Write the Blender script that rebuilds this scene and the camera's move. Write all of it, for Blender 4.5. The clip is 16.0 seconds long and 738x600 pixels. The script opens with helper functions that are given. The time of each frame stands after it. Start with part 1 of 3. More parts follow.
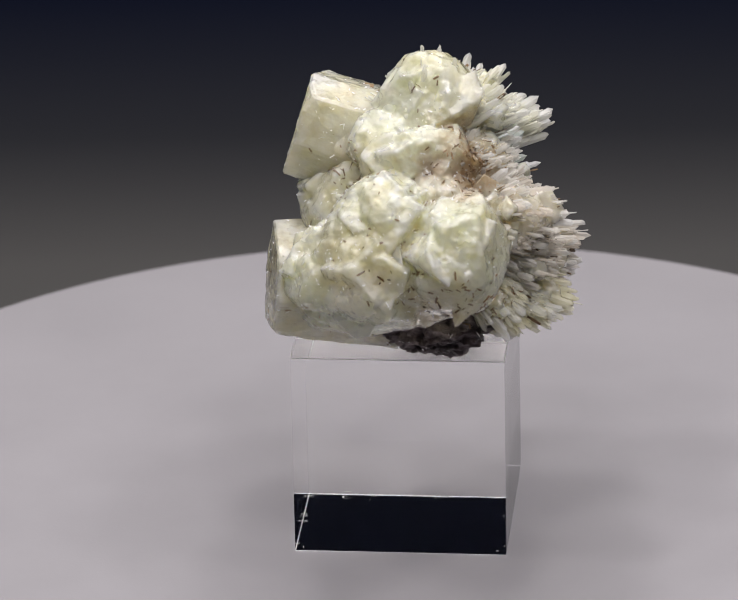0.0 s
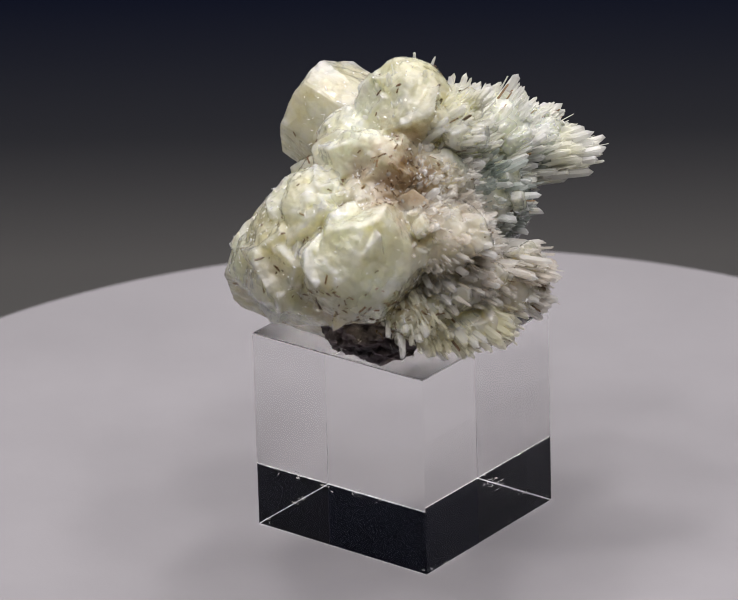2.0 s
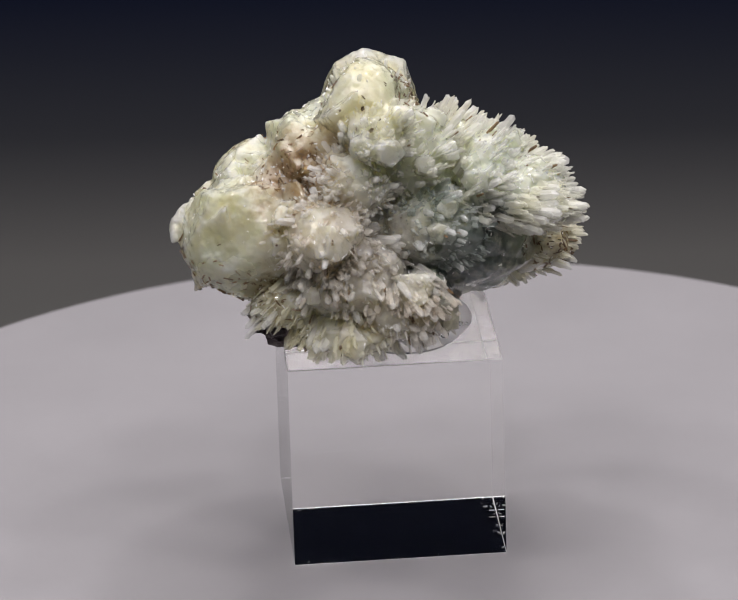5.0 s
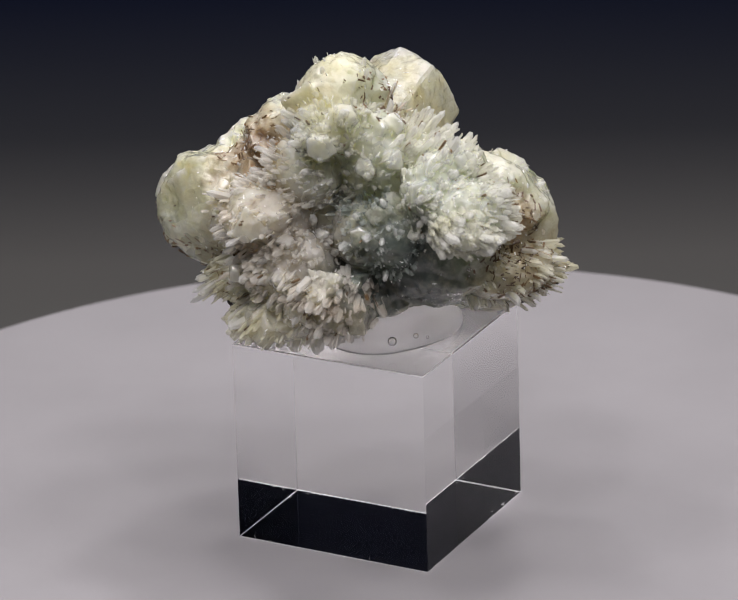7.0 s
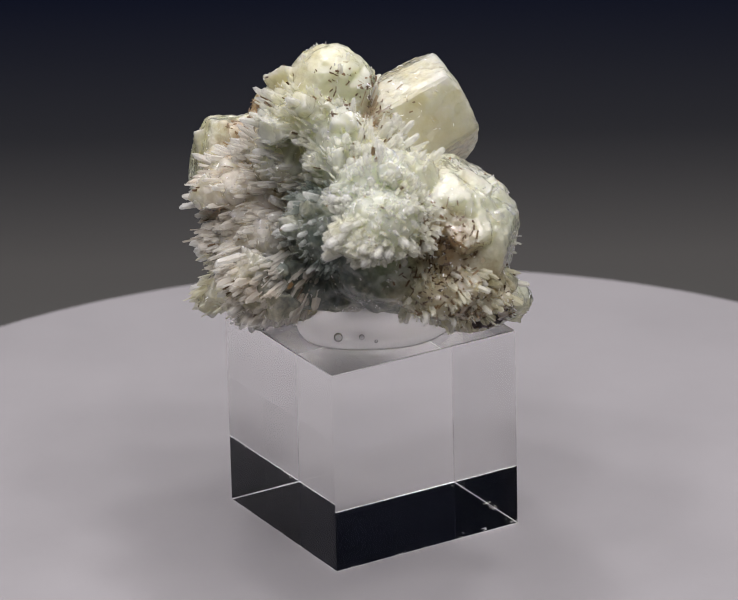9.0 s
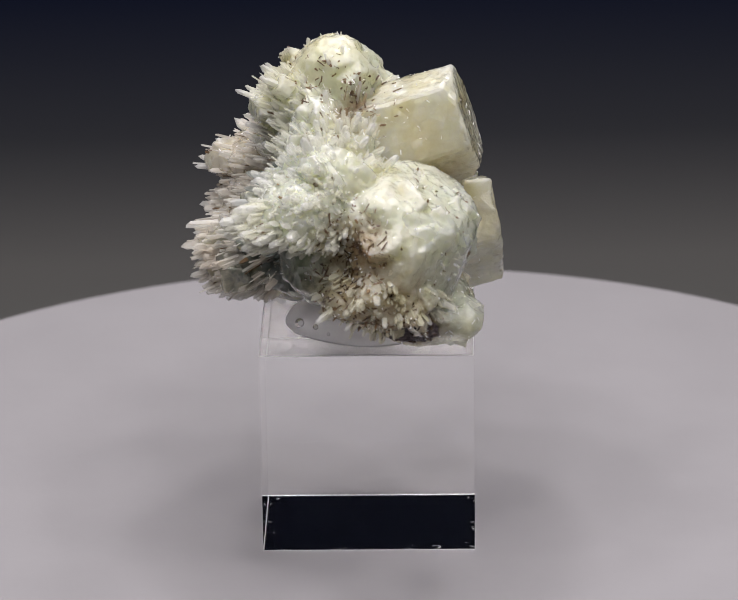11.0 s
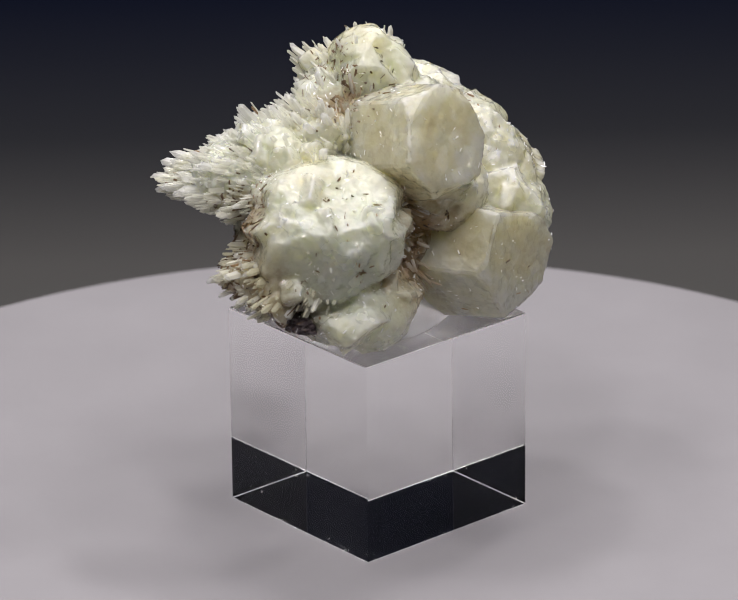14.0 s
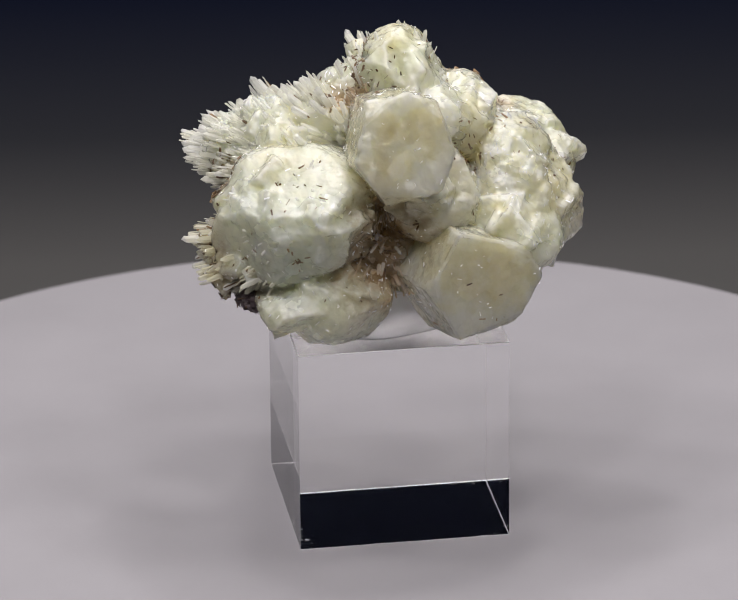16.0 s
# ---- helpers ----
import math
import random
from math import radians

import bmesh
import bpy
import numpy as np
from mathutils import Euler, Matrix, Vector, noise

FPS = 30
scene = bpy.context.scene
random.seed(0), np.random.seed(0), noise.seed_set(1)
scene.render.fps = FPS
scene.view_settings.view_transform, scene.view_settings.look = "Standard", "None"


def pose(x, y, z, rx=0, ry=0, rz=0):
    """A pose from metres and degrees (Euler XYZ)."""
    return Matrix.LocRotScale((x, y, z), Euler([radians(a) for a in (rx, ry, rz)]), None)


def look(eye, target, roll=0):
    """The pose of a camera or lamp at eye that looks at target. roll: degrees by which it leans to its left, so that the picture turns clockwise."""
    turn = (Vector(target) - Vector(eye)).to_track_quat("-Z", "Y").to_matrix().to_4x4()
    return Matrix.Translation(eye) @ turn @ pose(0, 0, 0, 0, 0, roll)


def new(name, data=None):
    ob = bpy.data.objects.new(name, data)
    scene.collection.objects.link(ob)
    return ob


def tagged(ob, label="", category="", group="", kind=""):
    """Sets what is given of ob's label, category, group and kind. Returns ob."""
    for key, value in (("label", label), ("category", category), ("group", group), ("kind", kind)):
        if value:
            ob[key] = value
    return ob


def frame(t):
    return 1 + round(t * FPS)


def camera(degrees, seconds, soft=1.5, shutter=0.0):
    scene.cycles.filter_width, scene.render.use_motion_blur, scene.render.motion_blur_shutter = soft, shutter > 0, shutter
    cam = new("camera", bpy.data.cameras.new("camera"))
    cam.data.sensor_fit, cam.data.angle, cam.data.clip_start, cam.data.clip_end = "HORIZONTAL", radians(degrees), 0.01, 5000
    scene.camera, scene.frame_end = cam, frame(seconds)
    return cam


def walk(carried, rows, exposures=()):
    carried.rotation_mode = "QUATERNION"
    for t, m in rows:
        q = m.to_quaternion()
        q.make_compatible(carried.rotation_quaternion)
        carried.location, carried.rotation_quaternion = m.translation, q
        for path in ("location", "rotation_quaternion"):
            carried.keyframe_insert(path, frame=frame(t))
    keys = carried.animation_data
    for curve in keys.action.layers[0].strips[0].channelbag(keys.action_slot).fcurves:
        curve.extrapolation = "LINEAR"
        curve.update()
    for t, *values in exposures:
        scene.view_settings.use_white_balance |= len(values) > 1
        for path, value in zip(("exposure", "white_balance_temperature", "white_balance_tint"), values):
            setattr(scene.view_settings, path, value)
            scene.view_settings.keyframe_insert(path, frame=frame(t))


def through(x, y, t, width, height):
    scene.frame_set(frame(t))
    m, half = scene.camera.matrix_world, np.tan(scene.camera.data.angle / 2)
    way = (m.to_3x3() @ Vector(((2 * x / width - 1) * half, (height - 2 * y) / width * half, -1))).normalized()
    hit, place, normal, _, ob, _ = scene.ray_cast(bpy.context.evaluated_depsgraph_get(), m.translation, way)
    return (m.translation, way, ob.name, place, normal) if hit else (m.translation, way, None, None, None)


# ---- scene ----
from mathutils.bvhtree import BVHTree

U = 0.0254                      # side of the acrylic cube, the unit of the plan
SPIN0, SPIN = 5.595, 15.979     # turn of the turntable at 0 s and per second, degrees, clockwise from above

# ---- camera: stands still, long lens ----
cam = camera(7.804, 16.0, soft=0.65)
eye_pose = pose(0, -23.62 * U, 10.894 * U, 90 - 22.56, 0, 0.206) @ pose(0, 0, 0, 0, 0, -1.134)
cam.data.dof.use_dof, cam.data.dof.focus_distance, cam.data.dof.aperture_fstop = True, 25.5 * U, 56.0
walk(cam, [(0.0, eye_pose), (16.0, eye_pose)], [(0.0, 0.0), (3.0, 0.0), (6.5, -0.06), (9.0, -0.06), (12.0, 0.0), (16.0, 0.0)])

# ---- world and lamps ----
world = bpy.data.worlds.new("studio_air")
world.use_nodes = True
world.node_tree.nodes["Background"].inputs[0].default_value = (0.55, 0.6, 0.72, 1)
world.node_tree.nodes["Background"].inputs[1].default_value = 0.03
scene.world = world


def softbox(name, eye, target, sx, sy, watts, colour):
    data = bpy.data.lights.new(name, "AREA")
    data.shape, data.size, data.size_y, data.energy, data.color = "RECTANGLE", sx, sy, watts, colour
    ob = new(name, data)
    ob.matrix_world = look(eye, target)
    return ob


softbox("softbox_overhead", (0.0, -0.20, 0.62), (0, -0.06, 0.03), 0.80, 0.60, 1.55, (1.0, 0.955, 0.975))
softbox("softbox_back", (0.0, 0.17, 0.46), (0, 0, 0.03), 0.26, 0.10, 0.68, (1.0, 0.96, 0.975))
for k in range(8):                                  # unseen small fill lights, added in a ring over the turntable for glints
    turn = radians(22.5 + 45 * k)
    softbox("added_ring_fill", (0.23 * math.cos(turn), 0.20 * math.sin(turn) - 0.05, 0.46), (0, 0, 0.04), 0.05, 0.05, 0.36 if k < 4 else 0.32, (1.0, 0.96, 0.97))


# ---- materials ----
def material(name):
    m = bpy.data.materials.new(name)
    m.use_nodes = True
    return m, m.node_tree, m.node_tree.nodes["Principled BSDF"]


def add(tree, kind, **values):
    n = tree.nodes.new(kind)
    for key, v in values.items():
        n.inputs[key].default_value = v
    return n


def noise_node(tree, scale, detail=4.0, rough=0.55):
    co = tree.nodes.new("ShaderNodeTexCoord")
    n = add(tree, "ShaderNodeTexNoise", Scale=scale, Detail=detail, Roughness=rough)
    tree.links.new(co.outputs["Object"], n.inputs["Vector"])
    return n


def ramp(tree, source, stops):
    r = tree.nodes.new("ShaderNodeValToRGB")
    while len(r.color_ramp.elements) < len(stops):
        r.color_ramp.elements.new(0.5)
    for e, (at, c) in zip(r.color_ramp.elements, stops):
        e.position, e.color = at, (*c, 1)
    tree.links.new(source, r.inputs["Fac"])
    return r


def bump(tree, bsdf, source, strength, distance):
    b = add(tree, "ShaderNodeBump", Strength=strength, Distance=distance)
    tree.links.new(source, b.inputs["Height"])
    tree.links.new(b.outputs["Normal"], bsdf.inputs["Normal"])
    return b


def facets(tree, normal, scale, amount):
    """Small flat crystal faces: each cell of the surface leans its own way."""
    co = tree.nodes.new("ShaderNodeTexCoord")
    cells = add(tree, "ShaderNodeTexVoronoi", Scale=scale)
    tree.links.new(co.outputs["Object"], cells.inputs["Vector"])
    lean = tree.nodes.new("ShaderNodeVectorMath")
    lean.operation = "MULTIPLY_ADD"
    tree.links.new(cells.outputs["Color"], lean.inputs[0])
    lean.inputs[1].default_value, lean.inputs[2].default_value = (amount,) * 3, (-amount / 2,) * 3
    total = tree.nodes.new("ShaderNodeVectorMath")
    tree.links.new(lean.outputs[0], total.inputs[0])
    tree.links.new(normal, total.inputs[1])
    unit = tree.nodes.new("ShaderNodeVectorMath")
    unit.operation = "NORMALIZE"
    tree.links.new(total.outputs[0], unit.inputs[0])
    return unit


def crystal(name, low, mid, high, rough, sss, clear=0.0, relief=0.4, depth=0.0034, coat=0.6, through=0.0):
    """Milky crystal: three tones mixed by coarse and fine noise, light passing a little way in, fine relief."""
    m, tree, b = material(name)
    coarse, fine = noise_node(tree, 130, 4), noise_node(tree, 420, 4, 0.6)
    mix = add(tree, "ShaderNodeMath")
    mix.operation = "MULTIPLY_ADD"
    tree.links.new(fine.outputs["Fac"], mix.inputs[0])
    mix.inputs[1].default_value = 0.4
    half = add(tree, "ShaderNodeMath")
    half.operation = "MULTIPLY"
    tree.links.new(coarse.outputs["Fac"], half.inputs[0])
    half.inputs[1].default_value = 0.6
    tree.links.new(half.outputs[0], mix.inputs[2])
    r = ramp(tree, mix.outputs[0], [(0.37, low), (0.49, mid), (0.60, high)])
    tree.links.new(r.outputs["Color"], b.inputs["Base Color"])
    b.inputs["Roughness"].default_value = rough
    b.inputs["IOR"].default_value = 1.54
    b.inputs["Subsurface Weight"].default_value = sss
    b.inputs["Subsurface Radius"].default_value = (1.0, 0.97, 0.80)
    b.inputs["Subsurface Scale"].default_value = depth
    b.inputs["Transmission Weight"].default_value = clear
    co = tree.nodes.new("ShaderNodeTexCoord")
    cells = add(tree, "ShaderNodeTexVoronoi", Scale=900.0)
    tree.links.new(co.outputs["Object"], cells.inputs["Vector"])
    grain = noise_node(tree, 2600, 4, 0.7)
    height = add(tree, "ShaderNodeMath")
    height.operation = "MULTIPLY_ADD"
    tree.links.new(cells.outputs["Distance"], height.inputs[0])
    height.inputs[1].default_value = 0.9
    tree.links.new(grain.outputs["Fac"], height.inputs[2])
    rise = bump(tree, b, height.outputs[0], relief, 0.0003)
    tree.links.new(facets(tree, rise.outputs["Normal"], 620.0, 0.34).outputs[0], b.inputs["Normal"])
    b.inputs["Coat Weight"].default_value, b.inputs["Coat Roughness"].default_value = coat, 0.09
    tree.links.new(facets(tree, rise.outputs["Normal"], 1500.0, 0.95).outputs[0], b.inputs["Coat Normal"])
    shine = ramp(tree, coarse.outputs["Fac"], [(0.35, (rough * 0.5,) * 3), (0.65, (rough * 1.5,) * 3)])
    tree.links.new(shine.outputs["Color"], b.inputs["Roughness"])
    if through:                                     # thin needles: light comes through from behind
        lit = add(tree, "ShaderNodeBsdfTranslucent")
        tree.links.new(r.outputs["Color"], lit.inputs["Color"])
        both = add(tree, "ShaderNodeMixShader", Fac=through)
        tree.links.new(b.outputs[0], both.inputs[1])
        tree.links.new(lit.outputs[0], both.inputs[2])
        bare = add(tree, "ShaderNodeBsdfTransparent")
        clear_mix = add(tree, "ShaderNodeMixShader", Fac=0.5)
        tree.links.new(both.outputs[0], clear_mix.inputs[1])
        tree.links.new(bare.outputs[0], clear_mix.inputs[2])
        tree.links.new(clear_mix.outputs[0], tree.nodes["Material Output"].inputs["Surface"])
    return m


CREAM = crystal("cream_crystal", (0.81, 0.755, 0.48), (0.92, 0.88, 0.64), (0.97, 0.95, 0.80), 0.22, 1.0, 0.36, relief=0.25, coat=1.0)
BLOCK = crystal("glassy_block_crystal", (0.82, 0.75, 0.50), (0.92, 0.87, 0.64), (0.97, 0.945, 0.79), 0.15, 1.0, 0.46, 0.22, 0.0040, 0.9)
BLUSH = crystal("blush_needle", (0.86, 0.79, 0.69), (0.94, 0.91, 0.85), (0.98, 0.97, 0.94), 0.22, 0.0, 0.0, 0.2, 0.0002, 0.3, 0.48)
SMOKE = crystal("grey_green_needle", (0.36, 0.42, 0.39), (0.60, 0.65, 0.61), (0.88, 0.90, 0.87), 0.18, 0.0, 0.0, 0.2, 0.0003, 0.4, 0.4)
NEEDLE = crystal("clear_white_needle", (0.95, 0.95, 0.92), (0.97, 0.97, 0.95), (0.98, 0.98, 0.98), 0.12, 0.0, 0.0, 0.1, 0.0002, 0.4, 0.5)
FROSTY = crystal("frosty_white_needle", (0.95, 0.94, 0.80), (0.97, 0.965, 0.88), (0.985, 0.985, 0.95), 0.16, 0.0, 0.0, 0.15, 0.0002, 0.4, 0.5)
# bright white for slivers that stand in for glints, highlight put into the colour
GLINT = crystal("glint_sliver_crystal", (0.97, 0.97, 0.95), (0.98, 0.98, 0.97), (0.99, 0.99, 0.99), 0.1, 0.0, 0.0, 0.1, 0.0002, 1.0)
TAN = crystal("tan_needle", (0.50, 0.35, 0.20), (0.72, 0.59, 0.42), (0.88, 0.81, 0.70), 0.35, 0.0, 0, 0.2, 0.0002, 0.1, 0.3)
CREAM_NEEDLE = crystal("cream_needle", (0.90, 0.87, 0.66), (0.95, 0.93, 0.78), (0.98, 0.97, 0.88), 0.18, 0.0, 0.0, 0.15, 0.0002, 0.4, 0.45)
BROWN = crystal("brown_sliver", (0.05, 0.028, 0.014), (0.13, 0.075, 0.035), (0.26, 0.16, 0.07), 0.4, 0.0, 0, 0.2, 0.001, 0.2)
BASALT = crystal("dark_purple_rock", (0.03, 0.022, 0.027), (0.13, 0.095, 0.105), (0.48, 0.41, 0.40), 0.55, 0.0, 0, 1.0, 0.001, 0.1)


def mass_material():
    """The grown-together crystal mass: cream, pale green and white regions, rust-brown and grey-green stains of their
    own in a few clefts, smoky grey patches with the hollow's shade put into their colour.
    """
    m = CREAM.copy()
    m.name = "cream_green_crystal_mass"
    tree = m.node_tree
    b = tree.nodes["Principled BSDF"]
    link = b.inputs["Base Color"].links[0]
    colour = link.from_socket
    co = tree.nodes.new("ShaderNodeTexCoord")

    def blend(fac, tint, how="MIX"):
        nonlocal colour
        mix = tree.nodes.new("ShaderNodeMix")
        mix.data_type, mix.blend_type = "RGBA", how
        tree.links.new(fac, mix.inputs["Factor"])
        tree.links.new(colour, mix.inputs["A"])
        mix.inputs["B"].default_value = (*tint, 1)
        colour = mix.outputs["Result"]

    for scale, tint, at in ((62, (0.80, 0.88, 0.66), 0.50), (85, (0.96, 0.95, 0.84), 0.56), (110, (0.94, 0.85, 0.68), 0.60)):
        r = ramp(tree, noise_node(tree, scale, 3).outputs["Fac"], [(at - 0.06, (0, 0, 0)), (at + 0.12, (0.6,) * 3)])
        blend(r.outputs["Color"], tint)
    ragged = noise_node(tree, 420, 5, 0.7)
    for place, reach, tint, amount in STAINS_AND_SHADE:
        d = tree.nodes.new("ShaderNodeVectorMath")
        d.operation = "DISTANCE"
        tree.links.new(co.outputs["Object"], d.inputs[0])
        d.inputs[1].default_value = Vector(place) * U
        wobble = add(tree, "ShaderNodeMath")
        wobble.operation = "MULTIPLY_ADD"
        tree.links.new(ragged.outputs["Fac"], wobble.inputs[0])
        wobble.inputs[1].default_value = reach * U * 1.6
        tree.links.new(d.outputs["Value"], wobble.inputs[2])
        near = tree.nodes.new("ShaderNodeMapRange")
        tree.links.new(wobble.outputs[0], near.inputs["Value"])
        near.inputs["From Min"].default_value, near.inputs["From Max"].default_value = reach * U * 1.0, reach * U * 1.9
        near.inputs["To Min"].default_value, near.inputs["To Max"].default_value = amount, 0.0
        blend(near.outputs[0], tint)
    tree.links.new(colour, b.inputs["Base Color"])
    return m


RUST, MOSS = (0.42, 0.25, 0.10), (0.30, 0.36, 0.30)
# smoky tint: grey crystal colour with the shade of the hollow painted in
SMOKY_SHADE, PINK, PALE = (0.10, 0.13, 0.13), (0.80, 0.73, 0.63), (0.83, 0.89, 0.74)
STAINS_AND_SHADE = (((0.62, -0.05, 1.50), 0.54, PINK, 0.8), ((0.66, -0.30, 1.62), 0.32, PINK, 0.7), ((0.45, 0.60, 1.78), 0.48, PALE, 0.8), ((0.40, 0.10, 1.95), 0.35, PALE, 0.7), ((-0.20, 0.45, 1.52), 0.56, PALE, 0.85),
          ((0.56, 0.44, 1.58), 0.27, SMOKY_SHADE, 0.95), ((0.52, 0.34, 1.40), 0.35, SMOKY_SHADE, 0.9), ((0.36, 0.46, 1.30), 0.32, SMOKY_SHADE, 0.85), ((0.62, 0.15, 1.42), 0.26, SMOKY_SHADE, 0.6), ((0.43, -0.42, 1.92), 0.28, RUST, 0.9), ((0.14, 0.20, 2.06), 0.13, RUST, 0.8), ((-0.02, 0.12, 2.04), 0.13, RUST, 0.8),
          ((0.13, 0.76, 1.63), 0.17, RUST, 0.85), ((0.12, 0.84, 1.42), 0.32, RUST, 0.5), ((-0.10, 0.80, 1.28), 0.24, RUST, 0.6), ((-0.16, 0.06, 1.55), 0.30, RUST, 0.8), ((-0.22, 0.08, 1.36), 0.32, RUST, 0.8), ((-0.12, 0.66, 1.22), 0.26, (0.20, 0.14, 0.10), 0.8),
          ((0.34, -0.78, 1.34), 0.18, RUST, 0.6), ((0.62, 0.30, 1.52), 0.18, MOSS, 0.7), ((0.58, 0.10, 1.26), 0.14, MOSS, 0.6),
          ((0.40, 0.66, 1.56), 0.16, (0.42, 0.52, 0.36), 0.8), ((0.60, -0.10, 1.66), 0.26, (0.66, 0.60, 0.54), 0.6), ((0.55, -0.55, 1.40), 0.16, RUST, 0.5))
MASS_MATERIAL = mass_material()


def platter_material():
    m, tree, b = material("matte_white_platter")
    r = ramp(tree, noise_node(tree, 40, 5).outputs["Fac"], [(0.3, (0.300, 0.289, 0.302)), (0.7, (0.330, 0.317, 0.332))])
    tree.links.new(r.outputs["Color"], b.inputs["Base Color"])
    b.inputs["Roughness"].default_value = 0.62
    b.inputs["Specular IOR Level"].default_value = 0.25
    bump(tree, b, noise_node(tree, 2500, 2).outputs["Fac"], 0.05, 0.0002)
    return m


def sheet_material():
    """Backdrop paper, gradient put into its colour: mid grey at its front end, blue-black towards its far end."""
    m, tree, b = material("backdrop_paper")
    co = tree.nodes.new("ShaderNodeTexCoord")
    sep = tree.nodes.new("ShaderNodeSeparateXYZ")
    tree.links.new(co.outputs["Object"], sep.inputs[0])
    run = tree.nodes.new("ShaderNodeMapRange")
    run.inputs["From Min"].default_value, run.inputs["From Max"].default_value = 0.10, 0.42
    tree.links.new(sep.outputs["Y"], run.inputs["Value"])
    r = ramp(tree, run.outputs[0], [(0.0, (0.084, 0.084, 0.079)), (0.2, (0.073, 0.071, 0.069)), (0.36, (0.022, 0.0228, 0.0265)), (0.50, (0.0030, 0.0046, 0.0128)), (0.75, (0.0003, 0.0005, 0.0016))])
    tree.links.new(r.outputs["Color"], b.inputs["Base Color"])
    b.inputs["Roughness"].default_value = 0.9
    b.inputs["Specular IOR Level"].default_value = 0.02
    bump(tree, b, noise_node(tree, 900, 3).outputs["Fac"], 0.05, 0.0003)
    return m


def acrylic_material(name, ior, rough, tint):
    m, tree, b = material(name)
    b.inputs["Base Color"].default_value = (*tint, 1)
    b.inputs["Roughness"].default_value = rough
    b.inputs["IOR"].default_value = ior
    b.inputs["Transmission Weight"].default_value = 1.0
    b.inputs["Specular Tint"].default_value = (0.25, 0.30, 0.50, 1)
    return m


def plain_material(name, colour, rough):
    m, tree, b = material(name)
    dark = tuple(0.85 * c for c in colour)
    r = ramp(tree, noise_node(tree, 12, 5).outputs["Fac"], [(0.3, dark), (0.7, colour)])
    tree.links.new(r.outputs["Color"], b.inputs["Base Color"])
    b.inputs["Roughness"].default_value = rough
    return m


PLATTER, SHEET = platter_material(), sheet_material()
ACRYLIC = acrylic_material("clear_acrylic", 1.49, 0.0, (1, 1, 1))
GEL = acrylic_material("clear_gel", 1.42, 0.015, (0.97, 0.97, 0.98))
GEL.node_tree.nodes["Principled BSDF"].inputs["Transmission Weight"].default_value = 0.6
GEL.node_tree.nodes["Principled BSDF"].inputs["Specular Tint"].default_value = (1, 1, 1, 1)
FROST = acrylic_material("frosted_acrylic_edge", 1.49, 0.6, (1, 1, 1))
FROST.node_tree.nodes["Principled BSDF"].inputs["Transmission Weight"].default_value = 0.35
BUBBLE = acrylic_material("air_bubble", 0.72, 0.0, (1, 1, 1))
PAINT = plain_material("dark_studio_paint", (0.05, 0.05, 0.055), 0.8)
PLASTIC = plain_material("black_plastic", (0.02, 0.02, 0.022), 0.4)


# ---- helpers of the build ----
def mesh_of(name, bm, mat, smooth=False, edge=0.6):
    me = bpy.data.meshes.new(name)
    for f in bm.faces:
        f.smooth = smooth
    bm.to_mesh(me)
    bm.free()
    me.transform(Matrix.Scale(U, 4))
    if smooth:
        me.set_sharp_from_angle(angle=edge)
    me.materials.append(mat)
    return me


def part(name, bm, mat, parent, label="", smooth=False, edge=0.6):
    ob = new(name, mesh_of(name, bm, mat, smooth, edge))
    ob.parent = parent
    return tagged(ob, label)


def thing(name, label, category, kind=""):
    return tagged(new(name), label, category, kind=kind)


def lathe(profile, steps=96):
    """A turned body round z from (radius, height) pairs."""
    bm = bmesh.new()
    rings = []
    for r, z in profile:
        rings.append([bm.verts.new((r * math.cos(2 * math.pi * i / steps), r * math.sin(2 * math.pi * i / steps), z)) for i in range(steps)])
    for a, b in zip(rings, rings[1:]):
        for i in range(steps):
            j = (i + 1) % steps
            bm.faces.new((a[i], a[j], b[j], b[i]))
    bm.faces.new(rings[-1])
    bm.faces.new(rings[0][::-1])
    bmesh.ops.recalc_face_normals(bm, faces=bm.faces)
    return bm


